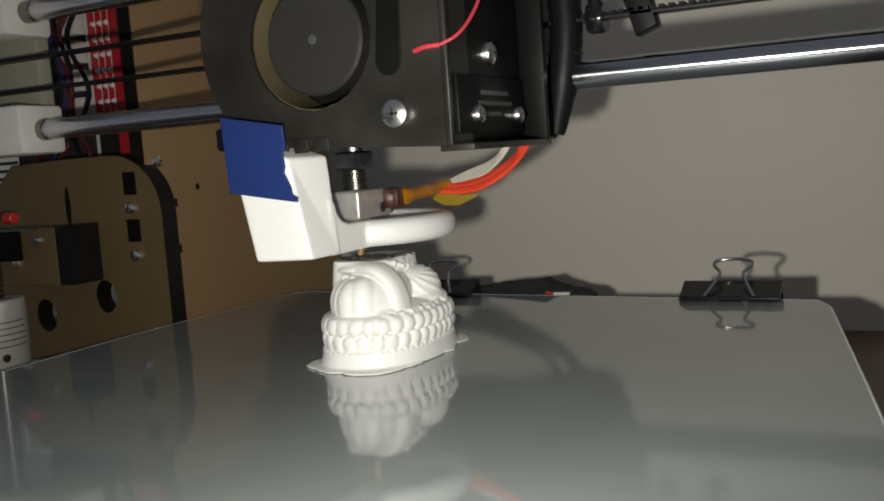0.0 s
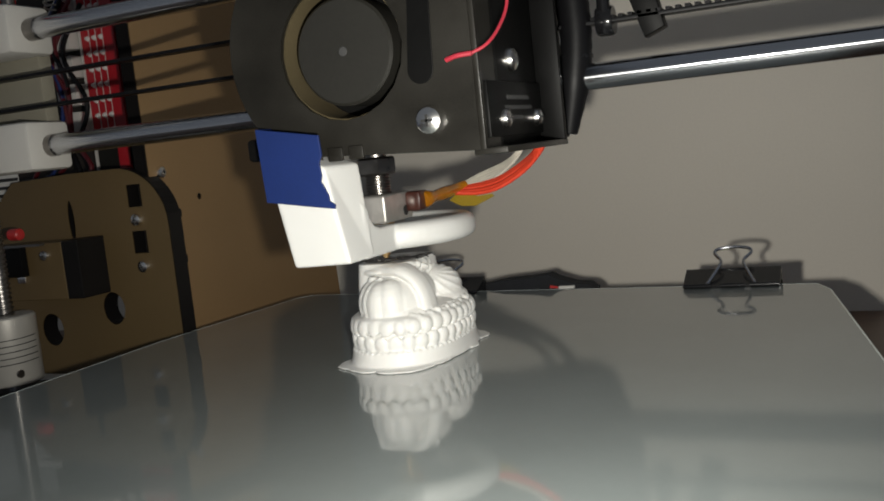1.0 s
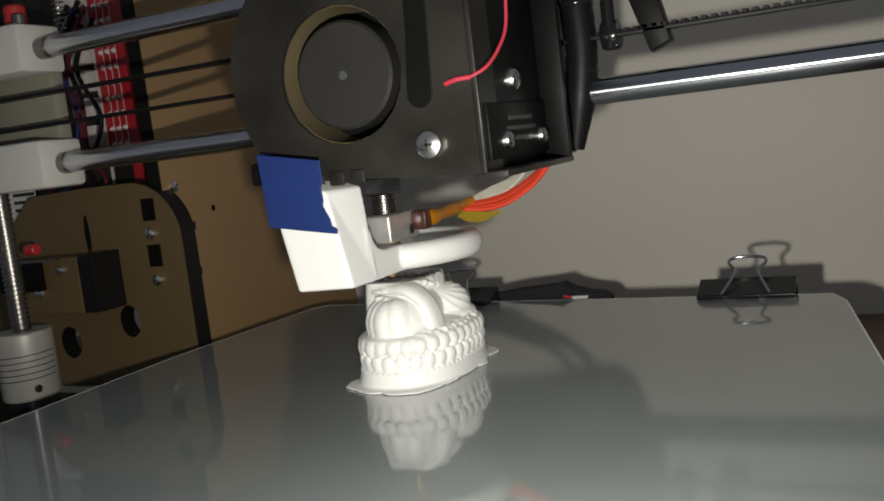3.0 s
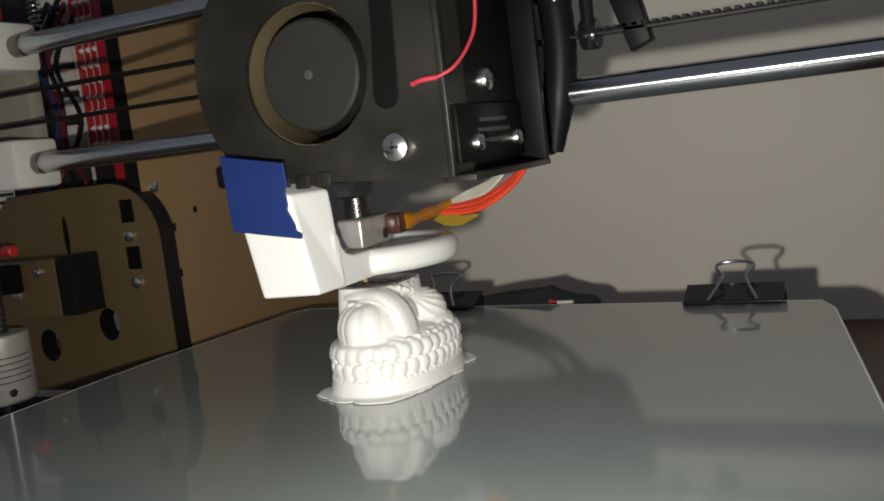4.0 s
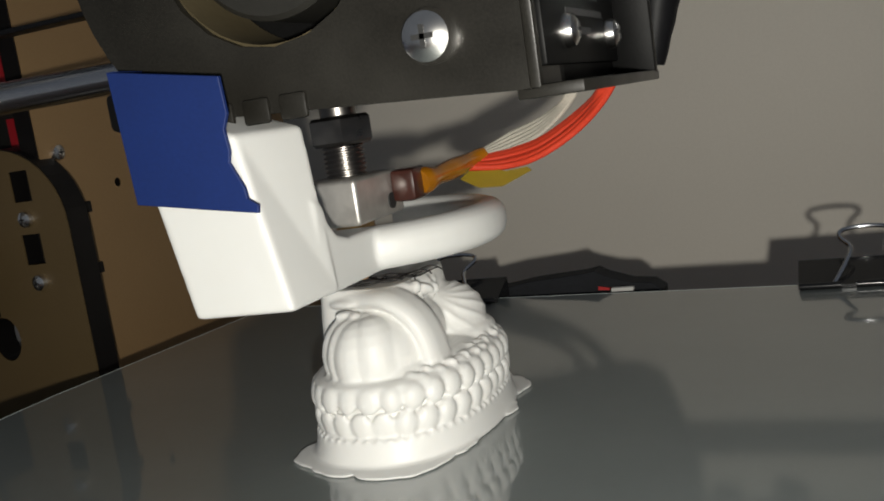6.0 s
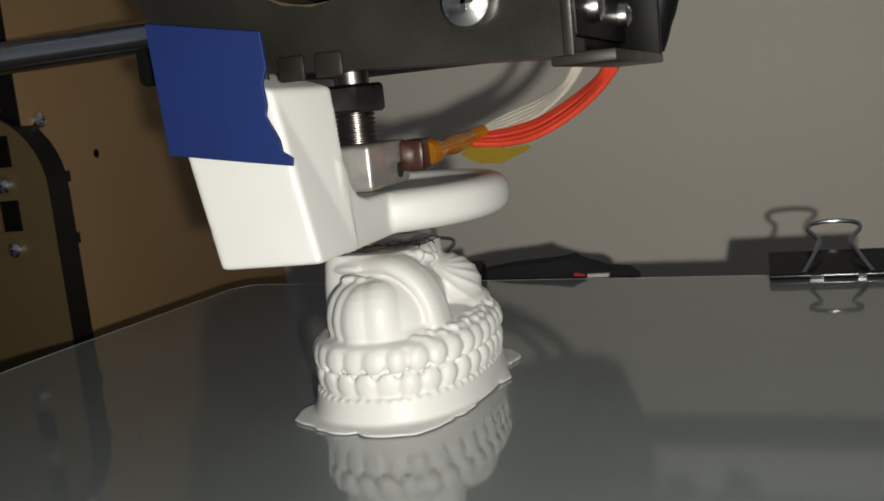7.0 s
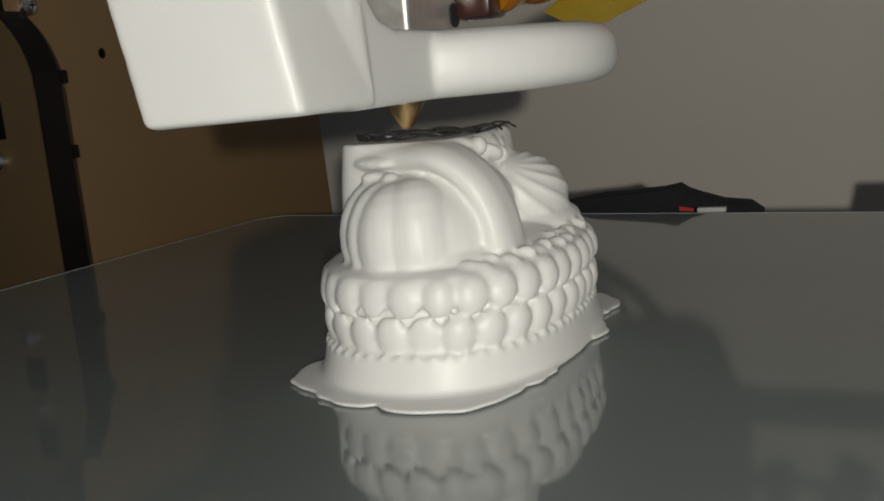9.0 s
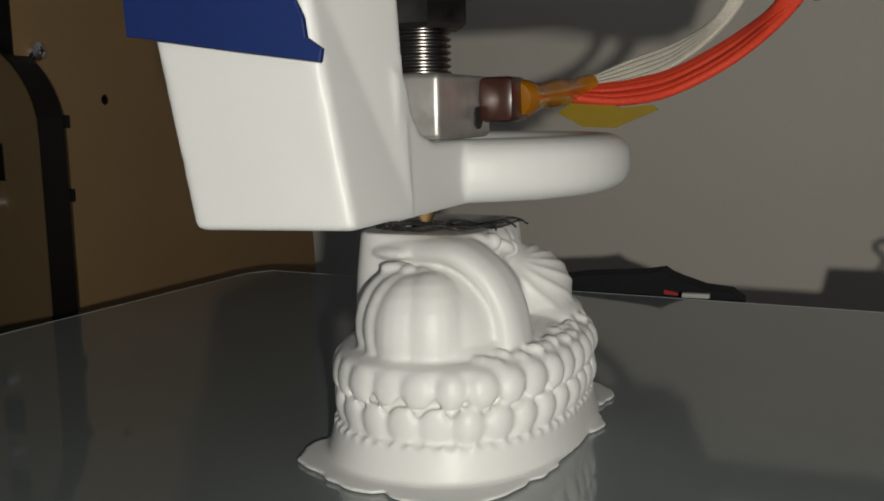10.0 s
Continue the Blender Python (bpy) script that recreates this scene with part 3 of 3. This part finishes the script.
for k, (c, x0, dz) in enumerate(((RED_THIN, -194, 0), (RUBBER, -197, 3), (RED_THIN, -200, -4), (RUBBER, -204, 2), (TAPE, -201, 0), (RUBBER, -190, -6), (RED_THIN, -197, -8))):
    p = smooth_path([(x0, 52, 150 + dz), (x0 - 9, 46, 128 + dz), (x0 - 3 + 3 * (k % 3), 44, 105 + dz), (x0 - 6, 46, 84), (x0 + 6 - 4 * k, 42, 68 - dz), (x0 - 20 - 3 * k, 46, 64 + dz)], 6)
    part("wire", sweep(p, 1.1, 8), c, wires)
tag = thing("wire_label", (-232, 30, 62), "white paper wire label with worn print", "label", moved=FRAME)
part("slip", box((-241, 33, 56), (-224, 33.5, 71), 0.1), PAPER, tag, smooth=False)
for k in range(3):
    part("print_bar", box((-238, 32.7, 59.5 + 3.6 * k), (-228 + 2 * k, 32.9, 61 + 3.6 * k)), INK, tag, smooth=False)

# ---- print head ----
head = thing("extruder", (5, -30, 27), "black extruder head with blower, white duct and blue tape", "extruder", moved=(8, -9, 1.2))
shell = [(34.8, 59.2), (34.8, 112), (-22, 112)] + arc(-1, 89, 32.2, 138, 225, 12) + [(-20, 62.5), (-14, 61.8)]
vol = holed(shell, [(-0.4, 87.4, 17.4, 17.4, True)], -62, -47, "Y")
part("blower_shell", vol, BLACK_DUSTY, head, "dusty black blower housing", smooth=False)
part("blower_back", prism(shell, -46.9, -45, "Y"), BLACK, head, smooth=False)
part("inlet_wall", turned([(17.35, -60.6), (16.9, -60.9), (16.5, -48)], (-0.4, 0, 87.4), "Y", 56, None, False), FAN_RIM, head, "tan inner wall of the blower inlet")
hub = part("hub", turned([(13.7, -46.9), (13.7, -59.4), (13.0, -60.1), (1.4, -60.3)], (-0.4, 0, 87.4), "Y", 56), HUB, head, "dark grey motor hub")
part("hub_dimple", turned([(1.3, -60.2), (1.1, -60.45), (0.4, -60.5)], (-0.4, 0, 87.4), "Y", 20), TEXT_GREY, hub)
pan_screw(head, (22.8, -62, 67.6), "Y", 3.7, out=-1)
# thin black plate added only to darken a band of the housing
strip_outline = [(25.6, 116), (19.8, 116), (19.4, 96)] + arc(21.2, 80, 3.4, 180, 360, 12) + [(25.2, 96)]
part("dark_strip", prism([(x, min(z, 111.6)) for x, z in strip_outline], -62.35, -61.9, "Y", 0.12), BLACK, head, "darker strip beside the inlet", smooth=False)
part("outlet_lip", box((-33, -60, 62), (-6, -46, 68), 1), BLACK, head)
for k in range(3):
    part("moulded_notch", box((-13 + 6 * k, -62.6, 60.0), (-8.6 + 6 * k, -61.8, 63.6), 0.5), BLACK_DUSTY, head)
part("carriage", box((-28, -45, 62), (33.0, 10, 118), 1), BLACK, head, "black carriage block behind the blower")
part("side_plate", box((33.0, -60, 59.6), (34.4, 18, 116), 0.3), BLACK, head, "black side plate")
part("bottom_flange", box((33.0, -62, 58.0), (41.6, -8, 59.6), 0.3), BLACK_DUSTY, head)
part("front_flange", box((34.8, -62, 59), (36.2, -60.2, 116), 0.2), BLACK_DUSTY, head)
part("rear_flange", box((34.4, -11.5, 59), (41.6, -9, 118), 0.3), BLACK, head)
part("motor", box((34.5, -56, 62), (35.7, -12, 76), 0.3), BLACK, head, "ribbed black lower cover")
for y, z in ((-46, 66.4), (-19, 66.4)):
    pan_screw(head, (35.7, y, z), "X", 2.5)
for k, (y0, y1) in enumerate(((-42, -24), (-44, -22), (-40, -30))):
    part("print_bar", box((35.6, y0, 71.4 - 2.6 * k), (35.82, y1, 72.4 - 2.6 * k)), TEXT_GREY, head, "worn unreadable print", smooth=False)
pan_screw(head, (34.4, -35, 81.8), "X", 3.2)
part("end_knob", turned([(5.0, -34), (5.0, -38), (4.2, -39)], (0, -40, 66), "X", 20), BLACK, head)
part("knob_screw", turned([(2.4, -39), (2.0, -40.5)], (0, -40, 66), "X", 16), SCREW, head)
for k, pts in enumerate((((28.4, -62.6, 81.4), (31.4, -63.2, 82.0), (35, -62.6, 82.2)), ((35, -62.6, 82.2), (38.5, -61, 84), (41, -58, 88), (42.5, -55, 94), (43, -54, 106)))):
    part("fan_wire", sweep(smooth_path(pts, 6), 0.42 if k else 0.62, 8), FAN_RED, head, "thin red fan wire")

# white duct that leads the air under the nozzle
bm = bmesh.new()
fr = [(-23.6, -68, 66), (-5.6, -68, 59), (-1.6, -66.5, 33.8), (-18.4, -66.5, 33.4)]
bk = [(-23, -54, 66), (-2.6, -54, 59), (-1.2, -53.5, 33.8), (-18, -53.5, 33.4)]
v = [bm.verts.new(q) for q in fr + bk]
for f in ((0, 1, 2, 3), (7, 6, 5, 4), (0, 4, 5, 1), (1, 5, 6, 2), (2, 6, 7, 3), (3, 7, 4, 0)):
    bm.faces.new([v[i] for i in f])
bmesh.ops.recalc_face_normals(bm, faces=bm.faces[:])
bmesh.ops.bevel(bm, geom=bm.edges[:], offset=0.7, segments=3, profile=0.5, affect="EDGES")
neck = [(-56, 33.5), (-36, 33.5), (-36, 40.9), (-47, 41.0), (-50.4, 42.0), (-52.6, 44.2), (-53.4, 47), (-56, 48)]
prism(neck, -13, -1.9, "X", 0.3, bm)
ring = [(-13.5 + 22 * math.cos(radians(a)), -17 + 21.5 * math.sin(radians(a)), 37.2) for a in range(-72, 108, 6)]
b = sweep([(-9, -42, 37.2)] + ring, 3.75, 20)
for v in b.verts:      # flattened top and bottom
    v.co.z = 37.2 + 3.75 * math.copysign(abs((v.co.z - 37.2) / 3.75) ** 0.7, v.co.z - 37.2)
merge(bm, b)
duct = part("air_duct", bm, DUCT, head, "white printed air duct with a half-ring outlet")
fuse = duct.modifiers.new("fuse", "REMESH")
fuse.mode, fuse.voxel_size, fuse.use_smooth_shade = "VOXEL", 0.00040, True
soften = duct.modifiers.new("soften", "SMOOTH")
soften.factor, soften.iterations = 0.5, 5
tape = prism([(-23.9, 70.2), (-5.6, 67.0), (-5.3, 62), (-6.2, 60), (-5.9, 57), (-6.3, 55.5), (-4.6, 52), (-4.4, 50.4), (-2.9, 49.4), (-3.1, 48.3), (-12, 49.6), (-22.9, 51.3)], -68.8, -68.1, "Y", 0.1, None, 1)
part("blue_tape", tape, TAPE, head, "torn strip of blue masking tape", smooth=False)
part("tape_wrap", prism([(-23.9, 70.2), (-23.2, 51.3), (-22.6, 51.3), (-23.2, 70.2)], -68.2, -54, "Y"), TAPE, head, smooth=False)

# hot end
HX, HY = -13.5, -23.0
hot = part("heat_break", turned([(3.3, 40), (3.3, 62)], (HX, HY, 0), "Z", 24), STEEL_DULL, head, "threaded steel heat break")
for k in range(8):
    z = 47.9 + 0.85 * k
    part("thread_turn", turned([(3.3, z), (3.85, z + 0.3), (3.85, z + 0.42), (3.3, z + 0.7)], (HX, HY, 0), "Z", 24, None, False), STEEL_DULL, hot)
part("hex_nut", turned([(5.6, 54.6), (6.2, 55.2), (6.2, 59.2), (5.6, 59.8)], (HX, HY, 0), "Z", 6), STEEL_DULL, head, "steel hex nut", smooth=False)
block = part("heater_block", box((-20.5, -32.3, 40.6), (-7.4, -13.6, 48.8), 0.8, None, 3), SILICON, head, "bright aluminium heater block")
part("grub_screw", turned([(1.5, 0), (1.5, 0.25)], (-7.4, -19, 43.2), "X", 14), INK, block)
part("nozzle", turned([(3.6, 40.7), (3.6, 35.2), (3.0, 34.6), (2.9, 33.2), (1.1, 30.2), (0.7, 29.6)], (HX, HY, 0), "Z", 20), BRASS, head, "brass nozzle")
part("scorched_wrap", box((-7.6, -18.5, 42.6), (-2.6, -11.5, 48.6), 0.9, None, 2), KAPTON_DARK, head, "scorched amber tape")
part("amber_wrap", sweep(smooth_path([(-3.4, -14.5, 45.6), (-2.4, -10, 45.9), (-1.4, -3, 46.4), (-0.4, 5, 47.2), (1.6, 8.4, 47.8)], 4), [2.3 + 0.5 * math.sin(0.9 * i) * math.exp(-0.12 * i) - 0.045 * i for i in range(17)], 14), KAPTON, head, "amber heat tape")
part("tape_flag", prism([(-3, 43.6), (1, 41.4), (6, 41.2), (12.5, 43.8), (11.6, 44.6), (7, 44.2), (1, 46.4)], 5.0, 5.3, "Y"), YELLOW, head, "loose yellow tape end", smooth=False)
for k in range(6):
    d = 0.62 * (k - 2.5) + 0.2 * math.sin(2.3 * k)
    p = smooth_path([(-0.6, 5.0 + 0.5 * k, 46.4 + 0.4 * d), (7, 5.4 + 0.6 * k, 46.6 + 0.9 * d), (15, 4.4 + 0.6 * k, 48.2 + d), (24.5, 3 + 0.5 * k, 53.2 + d), (31 - 0.7 * d, -1, 58.6), (33.5 - 0.8 * d, -4, 66)], 8)
    part("heater_wire", sweep(p, 0.72, 10), RED_WIRE, head, "red braided heater wire")
for k in range(5):
    d = 0.75 * (k - 2) + 0.25 * math.sin(3.1 * k)
    p = smooth_path([(-0.6, 7.4 + 0.5 * k, 47.4 + 0.3 * d), (7, 8.4 + 0.6 * k, 49.6 + d), (15, 8 + 0.5 * k, 52.4 + 0.9 * d), (22 - 0.5 * d, 6, 57.5), (26 - 0.5 * d, 4, 66)], 8)
    part("sensor_wire", sweep(p, 0.55, 8), WHITE_WIRE, head, "pale fibre-sleeved wire")

# wire loom and stub beside the head
loom = thing("wire_loom", (47, 6, 66), "black ribbed cable sleeve hanging beside the head", "cable")
p = smooth_path([(48.6, 1, 150), (48.8, 1, 118), (50, 0, 102), (50.2, -0.5, 90), (48.6, -1, 77), (45.6, -1, 62)], 6)
part("sleeve", sweep(p, [(4.7 + 0.2 * (i % 2)) * min(1.0, 0.55 + 0.075 * (len(p) - 1 - i)) for i in range(len(p))], 16), RUBBER, loom)
part("inner_cable", sweep(smooth_path([(45, 4, 120), (46, 5, 98), (46.5, 5, 82), (44, 4, 68), (42, 3, 62)], 6), 2.6, 10), RUBBER, loom)
for z, cx in ((84, 49.7), (104, 50.0)):
    part("tie_band", turned([(5.0, z), (5.15, z + 0.3), (5.15, z + 1.0), (5.0, z + 1.3)], (cx, -0.3, 0), "Z", 20, None, False), BLACK_PAINT, loom, "glossy black cable tie")
tie = thing("cable_tie", (60, 3, 94), "small black clamp on the toothed belt", "clamp")
part("collar", turned([(4.2, 57), (4.6, 58), (4.6, 61), (4.2, 62)], (0, 0, 94), "X", 16), BLACK_PAINT, tie)
part("stem", turned([(2, 90), (2, 104)], (59.5, -2, 0), "Z", 12), BLACK_PAINT, tie)
stub = solo("sensor_stub", prism([(63, 112), (72, 112), (77, 90), (71, 87.5)], -3, 4, "Y", 0.6), BLACK, (68, 0, 94), "black angled plastic stub above the rod", "plastic stub")

# ---- behind the bed ----
cloth = thing("black_cloth", (-10, 94, -46), "crumpled black cloth behind the bed, red trim", "cloth")
top = [(-34, 0.6), (-23, 1.4), (-14, 2.9), (-6, 3.5), (2, 4.1), (6.2, 4.9), (8, 3.7), (10.2, 2.8), (16.6, 0.8), (23, 0.2), (26, -2), (26, -46), (-34, -46)]
part("fold", prism(top, 90, 99, "Y", 0.5), CLOTH, cloth, smooth=False)
part("red_trim", prism([(7, -0.9), (10.4, -1.1), (10.4, -0.4), (7, 0.2)], 89.3, 90.1, "Y"), RED_SWITCH, cloth, "red trim", smooth=False)
solo("white_tag", box((12, 84.4, -0.6), (18.6, 86.4, 0.5), 0.2), PAPER, (15, 85, -0.6), "small white plastic tag at the bed edge", "tag")
